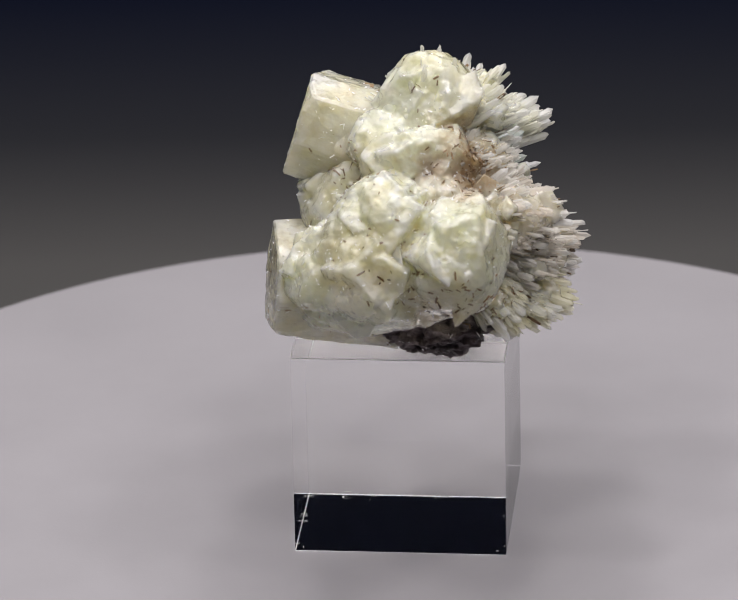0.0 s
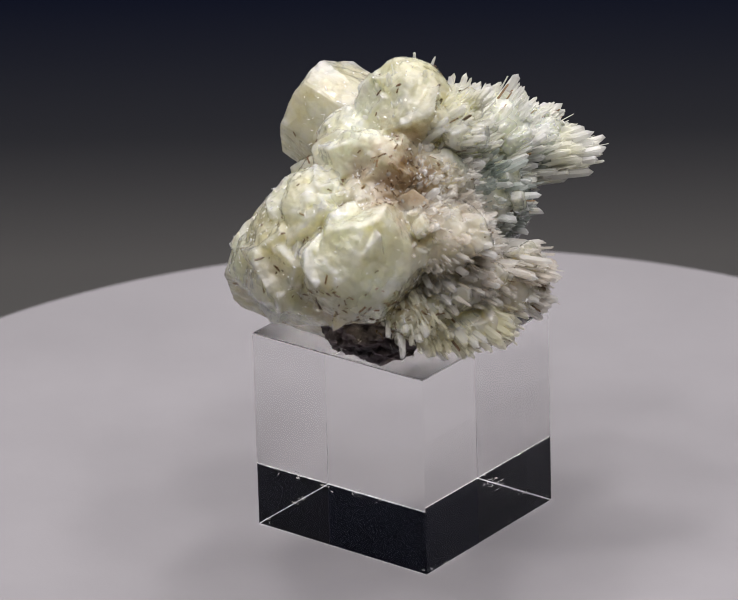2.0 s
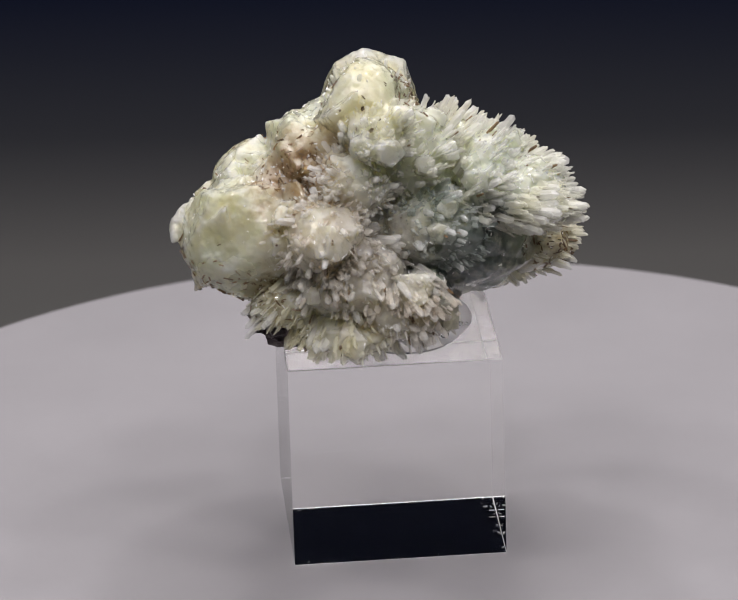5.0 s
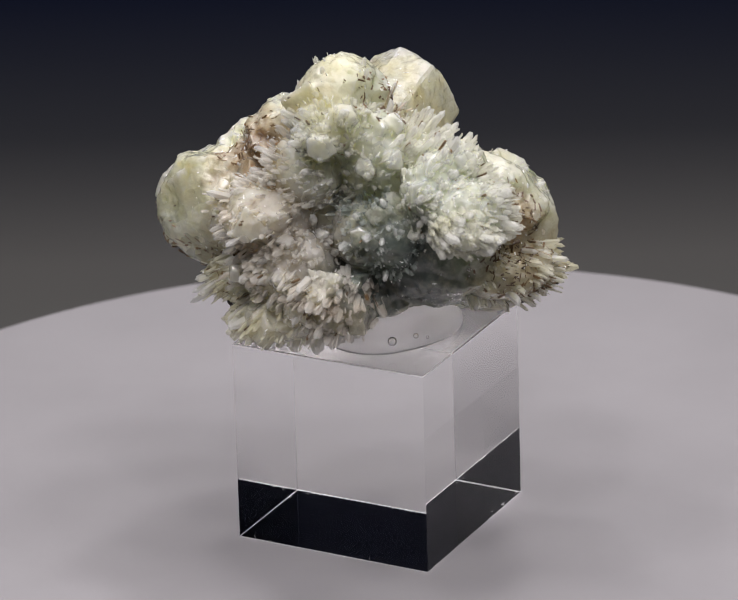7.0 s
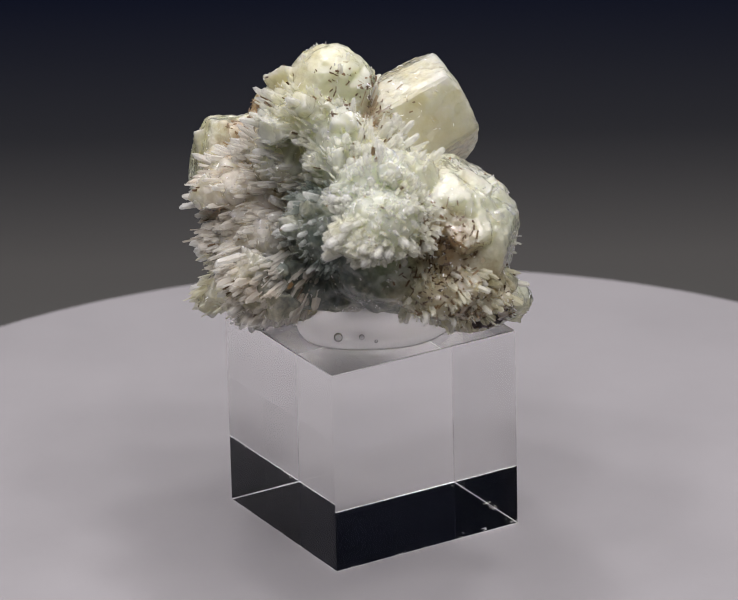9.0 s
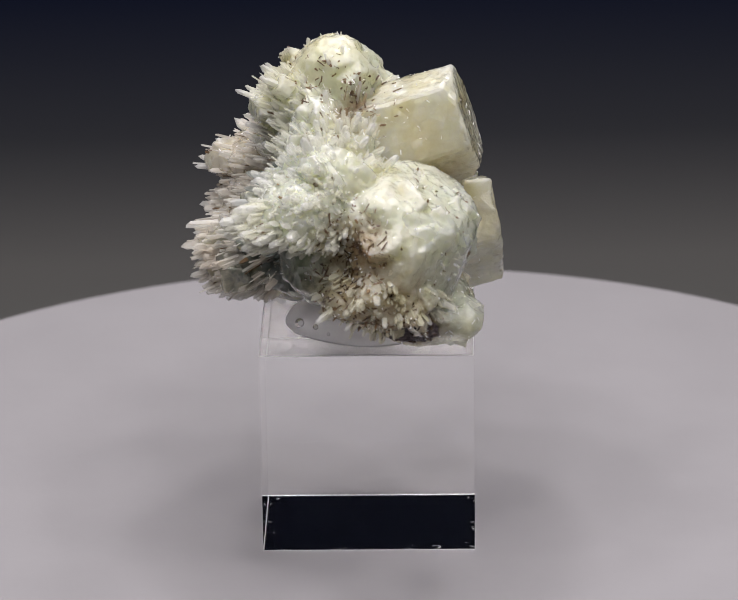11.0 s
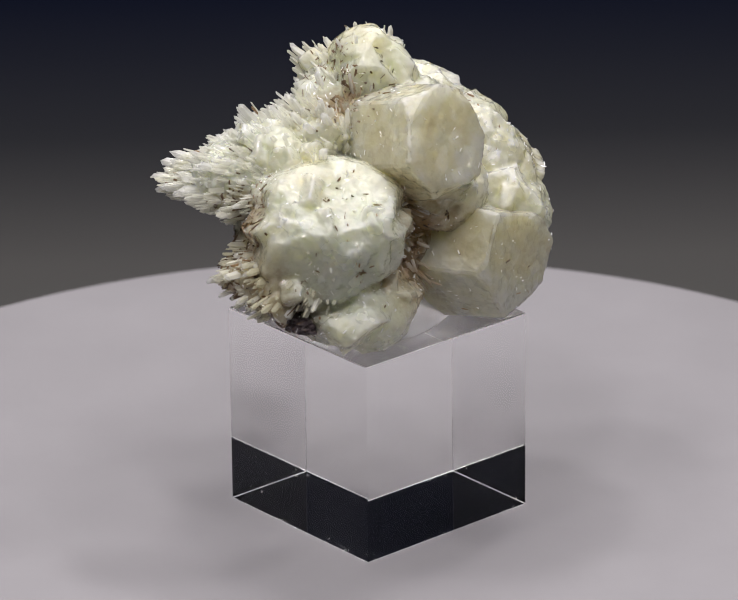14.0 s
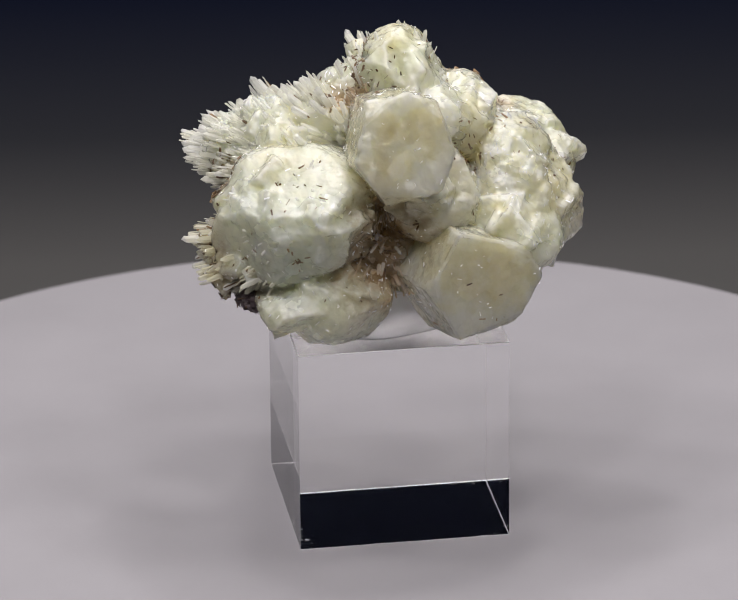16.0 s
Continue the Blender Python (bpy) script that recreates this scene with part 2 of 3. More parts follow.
# ---- the setting ----
def studio():
    bm = bmesh.new()
    rows = []
    path = [(-0.9 + 0.05 * i, -0.034) for i in range(23)]                       # flat run over the table
    path += [(0.2 + 0.16 * math.sin(a), -0.034 + 0.16 * (1 - math.cos(a))) for a in [radians(7.5 * i) for i in range(1, 12)]]
    path += [(0.36 + 0.004 * i, 0.126 + 0.05 * i) for i in range(1, 16)]
    for y, z in path:
        rows.append([bm.verts.new((x / U, y / U, z / U)) for x in (-0.7, -0.35, 0, 0.35, 0.7)])
    for a, b in zip(rows, rows[1:]):
        for i in range(4):
            bm.faces.new((a[i], a[i + 1], b[i + 1], b[i]))
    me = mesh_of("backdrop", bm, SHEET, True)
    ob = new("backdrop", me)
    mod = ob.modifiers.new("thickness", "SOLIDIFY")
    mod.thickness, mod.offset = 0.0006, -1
    tagged(ob, "paper sweep behind the turntable, coloured grey to blue-black", "backdrop", kind="structure")
    for name, at, size in (("wall_north", (0, 1.05, 0.6), (2.2, 0.1, 1.6)), ("wall_south", (0, -1.55, 0.6), (2.2, 0.1, 1.6)),
                           ("wall_east", (1.15, -0.25, 0.6), (0.1, 2.5, 1.6)), ("wall_west", (-1.15, -0.25, 0.6), (0.1, 2.5, 1.6)),
                           ("ceiling", (0, -0.25, 1.45), (2.4, 2.7, 0.1)), ("floor", (0, -0.25, -0.25), (2.4, 2.7, 0.1))):
        bm = bmesh.new()
        bmesh.ops.create_cube(bm, size=1, matrix=Matrix.Translation(Vector(at) / U) @ Matrix.Diagonal((*(Vector(size) / U), 1)))
        tagged(new(name, mesh_of(name, bm, PAINT)), "plain dark studio " + name.split("_")[0], name.split("_")[0], kind="structure")


def table():
    t = thing("table", "black table top under the paper sweep", "table")
    bm = bmesh.new()
    bmesh.ops.create_cube(bm, size=1, matrix=Matrix.Translation((0, -0.2 / U, -0.06 / U)) @ Matrix.Diagonal((1.5 / U, 1.5 / U, 0.05 / U, 1)))
    bmesh.ops.bevel(bm, geom=bm.edges[:], offset=0.1, segments=2, affect="EDGES")
    part("tabletop", bm, PLASTIC, t)
    for x in (-0.6, 0.6):
        for y in (-0.8, 0.4):
            bm = bmesh.new()
            bmesh.ops.create_cube(bm, size=1, matrix=Matrix.Translation((x / U, y / U, -0.1425 / U)) @ Matrix.Diagonal((0.05 / U, 0.05 / U, 0.115 / U, 1)))
            part("leg", bm, PLASTIC, t)
    return t


def turntable():
    t = thing("turntable", "round matte white display turntable on a dark base", "turntable")
    r = 3.258
    bm = lathe([(r - 0.1, -0.2), (r - 0.03, -0.19), (r, -0.16), (r, -0.04), (r - 0.012, -0.012), (r - 0.04, 0.0)], 192)
    bmesh.ops.translate(bm, verts=bm.verts, vec=(0.072, 0.091, 0))
    part("platter", bm, PLATTER, t, "matte white round platter", True)
    part("base", lathe([(2.35, -1.33), (2.4, -1.3), (2.4, -0.3), (2.3, -0.21)]), PLASTIC, t, "black plastic motor base", True)
    return t


CUBE_AT = (0.0925, -0.0036)


def acrylic_cube():
    t = thing("display_cube", "clear polished acrylic cube stand on the white turntable", "display stand")
    bm = bmesh.new()
    bmesh.ops.create_cube(bm, size=1, matrix=Matrix.Translation((*CUBE_AT, 0.4965 + 0.004)) @ Matrix.Diagonal((1, 1, 0.993, 1)))
    upright = [e for e in bm.edges if abs(e.verts[0].co.z - e.verts[1].co.z) > 0.5]
    bmesh.ops.bevel(bm, geom=upright, offset=0.0012, segments=2, affect="EDGES")
    level = [e for e in bm.edges if abs(e.verts[0].co.z - e.verts[1].co.z) < 0.01 and len({round(f.normal.z, 1) for f in e.link_faces}) > 1]
    bmesh.ops.bevel(bm, geom=level, offset=0.0026, segments=1, affect="EDGES", material=1)
    body = part("block", bm, ACRYLIC, t, "clear acrylic block with bright sawn edges")
    body.data.materials.append(FROST)
    body.visible_shadow = False
    rnd = random.Random(5)
    for k in range(26):
        x, y = rnd.uniform(-0.48, 0.48), rnd.choice((-1, 1)) * (0.5 - 0.04 * rnd.random() ** 2)
        if k % 2:
            x, y = y, x
        z = rnd.choice((0.0045, 0.0045, 0.0045, 0.02))
        v, f = [], []
        w = Vector((rnd.uniform(-1, 1), rnd.uniform(-1, 1), 0)).normalized() * rnd.uniform(0.004, 0.016)
        c = Vector((CUBE_AT[0] + x * 0.985, CUBE_AT[1] + y * 0.985, z + 0.002))
        prism(v, f, c - w, c + w, rnd.uniform(0.0012, 0.003), rnd, 4, 0.6)
        part("chip", from_lists(v, f), NEEDLE, t, "tiny white chip in the acrylic")
    return t


MASS = []       # vertices and faces of the grown-together body
LUMPS = []      # (centre, radii) of the heads built so far, to keep specks and needles on open surface


def away(p, skip=None, grow=1.0):
    """Whether p lies outside all heads but the skipped one."""
    for i, (c, r) in enumerate(LUMPS):
        if i != skip and ((p.x - c.x) / r.x) ** 2 + ((p.y - c.y) / r.y) ** 2 + ((p.z - c.z) / r.z) ** 2 < grow:
            return False
    return True


def some_way(rnd):
    return Vector((rnd.gauss(0, 1), rnd.gauss(0, 1), rnd.gauss(0, 1))).normalized()


def sides_of(way):
    a = way.orthogonal().normalized()
    return a, way.cross(a)


def facet_dome(centre, radii, planes=60, cut=0.95, rough=0.012, seed=1, faces=(), level=5, keep=True):
    """A rounded crystal head: an ellipsoid ground flat by many small planes and by the given larger ones (normal, share of the radius)."""
    rnd = random.Random(seed)
    bm = bmesh.new()
    bmesh.ops.create_icosphere(bm, subdivisions=level, radius=1)
    cuts = [(Vector(n).normalized(), h) for n, h in faces]
    cuts += [(some_way(rnd), cut + rnd.uniform(-0.05, 0.03)) for _ in range(planes)]
    p = np.array([v.co for v in bm.verts])
    for n, h in cuts:
        d = p @ np.array(n)
        p *= np.where(d > h, h / np.maximum(d, 1e-6), 1.0)[:, None]
    r, c = Vector(radii), Vector(centre)
    for v, q in zip(bm.verts, p):
        q = Vector(q)
        k = noise.noise(q * 4 + Vector((seed, 0, 0))) * rough * 2 + noise.noise(q * 11 + Vector((seed, 3, 0))) * rough + noise.noise(q * 27 + Vector((0, seed, 0))) * rough * 0.6
        q *= 1 + k
        v.co = Vector((q.x * r.x, q.y * r.y, q.z * r.z)) + c
    if keep:
        LUMPS.append((c, r))
    return bm


def into_mass(bm):
    """Adds a closed shape to the body that is grown together at the end."""
    MASS.append(([v.co.copy() for v in bm.verts], [[v.index for v in f.verts] for f in bm.faces]))
    bm.free()


def growth(index, count, low, high, seed, rise=0.02):
    """Flat-faced crystals grown through the skin of one head, sunk for the most part, joined with the mass."""
    rnd = random.Random(seed)
    c, r = LUMPS[index]
    for _ in range(count):
        w = some_way(rnd)
        p = c + Vector((w.x * r.x, w.y * r.y, w.z * r.z))
        n = Vector((w.x / r.x, w.y / r.y, w.z / r.z)).normalized()
        k = rnd.uniform(low, high)
        if p.z < 1.16 + k or n.z < -0.3 or not away(p, index, 0.9):
            continue
        axis = (n + some_way(rnd) * 0.4).normalized()
        bm = cut_crystal(p + n * rnd.uniform(-0.02, rise), axis, k, k * 1.3, rnd.randint(1, 9999), rnd.choice((4, 5, 6)), 0.15, caps=rnd.choice((1, 2, 3)), bevel=0.003)
        bm.verts.index_update()
        into_mass(bm)


def grown_mass(parent):
    """One body out of all overlapping heads and cores: joined, rounded together, with fine crystal relief."""
    bm = bmesh.new()
    for verts, faces in MASS:
        vs = [bm.verts.new(v) for v in verts]
        for f in faces:
            bm.faces.new([vs[i] for i in f])
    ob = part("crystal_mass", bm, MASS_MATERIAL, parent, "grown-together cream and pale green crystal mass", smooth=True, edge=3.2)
    relief(ob, 0.007, (("blocks", "VORONOI", 0.14, 0.012), ("grains", "VORONOI", 0.045, 0.009), ("fine", "CLOUDS", 0.020, 0.006)), 3)
    return ob


def relief(ob, voxel, rows, rounds=2):
    """Divides a body into even small faces and raises fine crystal relief on it; with a voxel size, all its pieces are joined first."""
    if voxel:
        mod = ob.modifiers.new("join", "REMESH")
        mod.mode, mod.voxel_size, mod.use_smooth_shade = "VOXEL", voxel * U, True
        mod = ob.modifiers.new("round", "SMOOTH")
        mod.factor, mod.iterations = 0.5, rounds
    else:
        mod = ob.modifiers.new("divide", "SUBSURF")
        mod.subdivision_type, mod.levels, mod.render_levels = "SIMPLE", 5, 5
    for name, kind, size, strength in rows:
        tex = bpy.data.textures.new(name, kind)
        tex.noise_scale = size * U
        mod = ob.modifiers.new(name, "DISPLACE")
        mod.texture, mod.strength, mod.mid_level = tex, strength * U, 0.5
    return ob


def cut_crystal(centre, axis, radius, length, seed=1, sides=8, taper=0.12, squash=1.0, caps=3, bevel=0.010, outline=(), across=None):
    """A blocky crystal with flat faces: its front face stands at the centre across the axis, the body runs back along it."""
    rnd = random.Random(seed)
    n = Vector(axis).normalized()
    a, b = sides_of(n)
    if across:
        a = (Vector(across) - n * n.dot(Vector(across))).normalized()
        b = n.cross(a)
    bm = bmesh.new()
    bmesh.ops.create_cube(bm, size=4 * max(radius, length))
    planes = [(n, 0.0), (-n, length)]
    turn = rnd.uniform(0, 1)
    for w, d in outline:                            # side faces by turn and distance
        w = radians(w)
        planes.append(((a * math.cos(w) + b * math.sin(w) + n * taper * 0.6).normalized(), d))
    for i in range(0 if outline else sides):
        w = 2 * math.pi * (i + turn + rnd.uniform(-0.26, 0.26)) / sides
        s = a * math.cos(w) + b * math.sin(w) * squash
        planes.append(((s.normalized() + n * taper * 0.6).normalized(), radius * rnd.uniform(0.84, 1.04)))
    for i in range(caps):
        w = 2 * math.pi * (i + rnd.uniform(0, 0.6)) / max(caps, 1)
        planes.append(((n + (a * math.cos(w) + b * math.sin(w)) * 0.9).normalized(), radius * rnd.uniform(0.55, 0.63)))
    for m, d in planes:
        res = bmesh.ops.bisect_plane(bm, geom=bm.verts[:] + bm.edges[:] + bm.faces[:], plane_co=m * d, plane_no=m, clear_outer=True)
        rim = [e for e in res["geom_cut"] if isinstance(e, bmesh.types.BMEdge)]
        if rim:
            bmesh.ops.holes_fill(bm, edges=rim, sides=0)
    bmesh.ops.recalc_face_normals(bm, faces=bm.faces)
    bmesh.ops.bevel(bm, geom=bm.edges[:], offset=bevel, segments=1, affect="EDGES")
    bmesh.ops.translate(bm, verts=bm.verts, vec=Vector(centre))
    return bm


def prism(verts, faces, root, tip, width, rnd, n=5, flat=1.0):
    """One needle, added to the lists: a tapering n-sided prism with a slanting chisel end."""
    way = (tip - root).normalized()
    a, b = sides_of(way)
    if rnd.random() < 0.5:
        a, b = b, -a
    k, turn = len(verts), rnd.uniform(0, 6.28)
    slant = rnd.uniform(-0.7, 0.7)
    for at, w in ((root, 1.1), (tip, 0.8)):
        for i in range(n):
            g = turn + 2 * math.pi * i / n
            off = (a * math.cos(g) + b * math.sin(g) * flat) * width * w
            verts.append(at + off + (way * (math.cos(g) * slant * width) if at is tip else Vector()))
    verts.append(tip + way * width * rnd.uniform(0.4, 1.2))
    for i in range(n):
        j = (i + 1) % n
        faces.append((k + i, k + j, k + n + j, k + n + i))
        faces.append((k + n + i, k + n + j, k + 2 * n))


def from_lists(verts, faces):
    bm = bmesh.new()
    vs = [bm.verts.new(v) for v in verts]
    for f in faces:
        bm.faces.new([vs[i] for i in f])
    bmesh.ops.recalc_face_normals(bm, faces=bm.faces)
    return bm


SKIN = []       # lookup of the finished surface, to set needles and slivers on it


def find_skin(obs):
    """Keeps the outer surface of the given parts for lookups."""
    bpy.context.view_layer.update()
    deps = bpy.context.evaluated_depsgraph_get()
    verts, faces = [], []
    for ob in obs:
        me = ob.evaluated_get(deps).to_mesh()
        k = len(verts)
        verts += [v.co / U for v in me.vertices]
        faces += [[k + i for i in p.vertices] for p in me.polygons]
        ob.evaluated_get(deps).to_mesh_clear()
    SKIN.append(BVHTree.FromPolygons(verts, faces))


def on_skin(p, way):
    """The outermost point of the surface along a ray from p."""
    return SKIN[0].ray_cast(p + way * 1.5, -way)[0]


def listed(name, verts, faces, mat, parent, label=""):
    """A part straight from lists of corners and faces."""
    me = bpy.data.meshes.new(name)
    me.from_pydata([v * U for v in verts], [], faces)
    me.materials.append(mat)
    ob = new(name, me)
    ob.parent = parent
    return tagged(ob, label)


def sheaf(parent, index, root, mat, bundles, width=0.009, out=(-0.02, 0.06), seed=1, single=8, floor=1.03, spread=0.16, rusty=0.06, deep=0.13):
    """Needles out of one root through the skin of one head: bundles of near-parallel prisms with blunt ends, the tips making a ragged fringe."""
    rnd = random.Random(seed)
    root = Vector(root)
    c, r = LUMPS[index]
    verts, faces, loose, brown = [], [], [], ([], [])
    for _ in range(bundles):
        w = some_way(rnd)
        p = c + Vector((w.x * r.x, w.y * r.y, w.z * r.z))
        way = (p - root).normalized()
        if not away(p, index, 0.92) or way.dot(Vector((w.x / r.x, w.y / r.y, w.z / r.z)).normalized()) < 0.25:
            continue
        p = on_skin(root, way)
        if p is None or p.z < floor or ((p.x - c.x) / r.x) ** 2 + ((p.y - c.y) / r.y) ** 2 + ((p.z - c.z) / r.z) ** 2 > 1.3:
            continue
        swell = 0.5 + 0.9 * noise.noise(p * 9 + Vector((seed, 0, 0)))
        for _ in range(rnd.randint(2, 5)):
            u = (way + some_way(rnd) * spread * rnd.random()).normalized()
            at = p + some_way(rnd) * 0.035
            tip = at + u * (out[0] + (out[1] - out[0]) * max(0.0, min(1.3, swell + rnd.uniform(-0.45, 0.45))))
            if tip.z < floor:
                continue
            wd = width * rnd.choice((0.3, 0.4, 0.5, 0.7, 0.9, 1.2, 1.5))
            foot = at - u * rnd.uniform(0.5, 1.0) * deep
            # brown needles: rust colour, and shade between the needles put in as colour
            if rnd.random() < rusty:
                prism(*brown, foot, tip - u * 0.02, wd * 0.5, rnd, 4, 0.7)
                continue
            prism(verts, faces, foot, tip, wd, rnd, rnd.choice((4, 5, 6)), rnd.uniform(0.35, 1))
            if wd > width * 0.9 and (tip - p).dot(way) > 0.6 * out[1]:
                loose.append((foot, tip + u * rnd.uniform(0.0, 0.03), wd * 1.1))
    listed("needle_spray", verts, faces, mat, parent)
    if brown[0]:
        listed("rust_shade_spray", *brown, BROWN, parent, "thin rusty brown needles")
    rnd.shuffle(loose)
    for foot, tip, wd in loose[:single]:
        v, f = [], []
        prism(v, f, foot, tip, wd, rnd, 6, 0.75)
        listed("needle", v, f, NEEDLE, parent)


def slivers(parent, mat, spots, seed=1, name="brown_slivers", spread=0.1, size=1.0, depth=(-0.004, 0.003)):
    """Thin dark slivers lying in the skin of the heads round the given places (place, count)."""
    rnd = random.Random(seed)
    verts, faces = [], []
    for place, count in spots:
        for _ in range(count):
            q = Vector(place) + some_way(rnd) * spread * rnd.random() ** 0.6 * 1.6
            p, n, _, _ = SKIN[0].find_nearest(q)
            if p is None or p.z < 1.02 or n.z < -0.8:
                continue
            w = (n.cross(some_way(rnd)).normalized() + n * rnd.uniform(-0.1, 0.5)).normalized()
            h = (0.007 + 0.022 * rnd.random() ** 2) * size
            p = p + n * rnd.uniform(*depth)
            prism(verts, faces, p - w * h, p + w * h, rnd.uniform(0.004, 0.009) * size, rnd, 5, rnd.uniform(0.2, 0.8))
    listed(name, verts, faces, mat, parent)


def specimen():
    s = thing("mineral_specimen", "cream and pale green crystal cluster with white needle sprays", "mineral")

    def core(c, r, seed, thin=0.03):
        """Rough inner mass; its needles, if any, stand on the full radii."""
        bm = facet_dome(c, [k - thin for k in r], 60, 0.95, 0.035, seed, level=4, keep=False)
        bm.verts.index_update()
        into_mass(bm)
        LUMPS.append((Vector(c), Vector(r)))
        return len(LUMPS) - 1

    def head(c, r, seed, faces=(), planes=9, cut=0.80, grow=1.13):
        """A blocky crystal head with flat faces."""
        bm = facet_dome(c, [k * grow for k in r], planes, cut, 0.008, seed, faces, keep=False)
        bm.verts.index_update()
        into_mass(bm)
        LUMPS.append((Vector(c), Vector(r)))
        return len(LUMPS) - 1

    # inner mass
    core((0.199, -0.221, 1.518), (0.361, 0.401, 0.384), 31)
    core((0.225, 0.317, 1.498), (0.314, 0.450, 0.327), 32)
    core((0.160, 0.020, 1.781), (0.260, 0.260, 0.261), 33)
    core((0.032, -0.025, 1.369), (0.295, 0.415, 0.317), 34)
    core((0.319, -0.136, 1.117), (0.301, 0.203, 0.116), 35)

    for k, (c, r) in enumerate((((0.05, -0.22, 1.96), (0.20, 0.20, 0.18)), ((0.30, -0.45, 1.78), (0.20, 0.20, 0.18)), ((0.20, -0.64, 1.52), (0.30, 0.22, 0.27)),
                                ((-0.05, -0.58, 1.64), (0.20, 0.20, 0.20)), ((0.10, 0.48, 1.68), (0.26, 0.25, 0.20)), ((-0.13, -0.10, 1.80), (0.18, 0.18, 0.18)),
                                ((-0.18, -0.48, 1.36), (0.24, 0.24, 0.23)), ((0.30, 0.02, 1.30), (0.33, 0.33, 0.18)), ((-0.05, 0.48, 1.30), (0.24, 0.24, 0.18)))):
        core(c, r, 70 + k, 0.0)
    flank = core((0.44, -0.18, 1.85), (0.18, 0.20, 0.18), 80, 0.0)

    # blocky heads
    top = head((0.224, -0.086, 2.050), (0.232, 0.209, 0.281), 2, [((-0.85, 0.15, 0.5), 0.80), ((-0.2, -0.5, 0.85), 0.90)])
    mid = head((0.205, -0.365, 1.904), (0.247, 0.163, 0.195), 3, [((-0.5, -0.7, 0.5), 0.84)])
    low = head((0.037, -0.572, 1.481), (0.292, 0.334, 0.321), 4, [((-0.6, -0.8, 0.2), 0.86), ((-0.3, -0.5, 0.8), 0.88), ((0.1, -1, -0.1), 0.9)])
    side = head((0.386, -0.590, 1.616), (0.252, 0.336, 0.281), 5, [((0.2, -0.9, 0.4), 0.9), ((0.7, -0.6, 0.3), 0.92)])
    shoulder = head((0.080, -0.570, 1.720), (0.224, 0.200, 0.200), 15, [((-0.8, -0.5, 0.4), 0.82)])
    big = head((-0.059, 0.431, 1.564), (0.356, 0.388, 0.301), 6, [((-0.62, 0.30, 0.72), 0.86), ((-0.75, -0.62, -0.05), 0.80), ((-0.92, 0.2, -0.25), 0.84), ((-0.85, 0.3, 0.25), 0.86), ((-0.3, 0.8, 0.5), 0.88)])
    small = head((-0.233, 0.315, 1.193), (0.172, 0.264, 0.182), 7, [((-0.95, 0.1, 0.3), 0.86)])
    waist = head((-0.132, -0.181, 1.661), (0.220, 0.213, 0.220), 9)
    wing = head((-0.173, -0.558, 1.451), (0.230, 0.210, 0.190), 17, [((-0.8, -0.5, 0.3), 0.84)])
    backlow = head((-0.211, 0.490, 1.182), (0.238, 0.186, 0.106), 18)

    # dark rock the crystals sit on
    for c, r, seed, label in (((0.270, -0.407, 1.170), (0.290, 0.262, 0.165), 13, "dark purple rock matrix"), ((-0.13, 0.66, 1.20), (0.13, 0.10, 0.065), 16, "small dark purple rock inclusion")):
        part("dark_rock", facet_dome(c, r, 90, 0.9, 0.09, seed), BASALT, s, label, smooth=True, edge=0.35)

    # bodies of the needle sprays
    fan = core((0.274, 0.477, 1.800), (0.287, 0.190, 0.260), 10, 0.022)
    ridge = core((0.292, 0.116, 1.902), (0.194, 0.256, 0.257), 11, 0.022)
    fan_end = core((0.378, 0.634, 1.749), (0.244, 0.224, 0.198), 41, 0.022)
    fan_tip = core((0.543, 0.703, 1.718), (0.142, 0.159, 0.094), 42, 0.022)
    crest = core((0.202, 0.271, 1.950), (0.197, 0.197, 0.140), 43, 0.022)
    crown = core((0.367, -0.025, 2.079), (0.221, 0.179, 0.157), 44, 0.022)
    blush = core((0.518, -0.325, 1.653), (0.308, 0.251, 0.210), 45, 0.022)
    skirt = core((0.571, -0.183, 1.432), (0.236, 0.291, 0.234), 46, 0.022)
    hem = core((0.659, 0.037, 1.316), (0.235, 0.229, 0.177), 47, 0.022)
    hollow = core((0.415, 0.215, 1.601), (0.235, 0.283, 0.212), 48, 0.022)
    tail = core((0.591, -0.204, 1.206), (0.280, 0.271, 0.133), 12, 0.022)
    toe = core((0.556, -0.430, 1.311), (0.132, 0.255, 0.132), 49, 0.022)
    back = core((0.070, 0.629, 1.371), (0.277, 0.290, 0.158), 8, 0.022)
    rump = core((-0.008, 0.660, 1.326), (0.250, 0.229, 0.147), 50, 0.022)
    for i in (top, mid, low, side, shoulder, big, small, waist, wing):
        growth(i, 28, 0.05, 0.13, 200 + i, 0.008)
    for i in (fan, ridge, crown, blush, skirt, hem, hollow, tail, back, rump):
        growth(i, 26, 0.03, 0.07, 300 + i, 0.03)
    grown_mass(s)

    # blocky crystals with flat faces
    skin = (("pits", "VORONOI", 0.05, 0.006), ("waves", "CLOUDS", 0.12, 0.016), ("fine", "CLOUDS", 0.020, 0.005))
    upper = ((104, 0.248), (74, 0.252), (20, 0.225), (-20, 0.235), (-75, 0.240), (-140, 0.222), (168, 0.208))
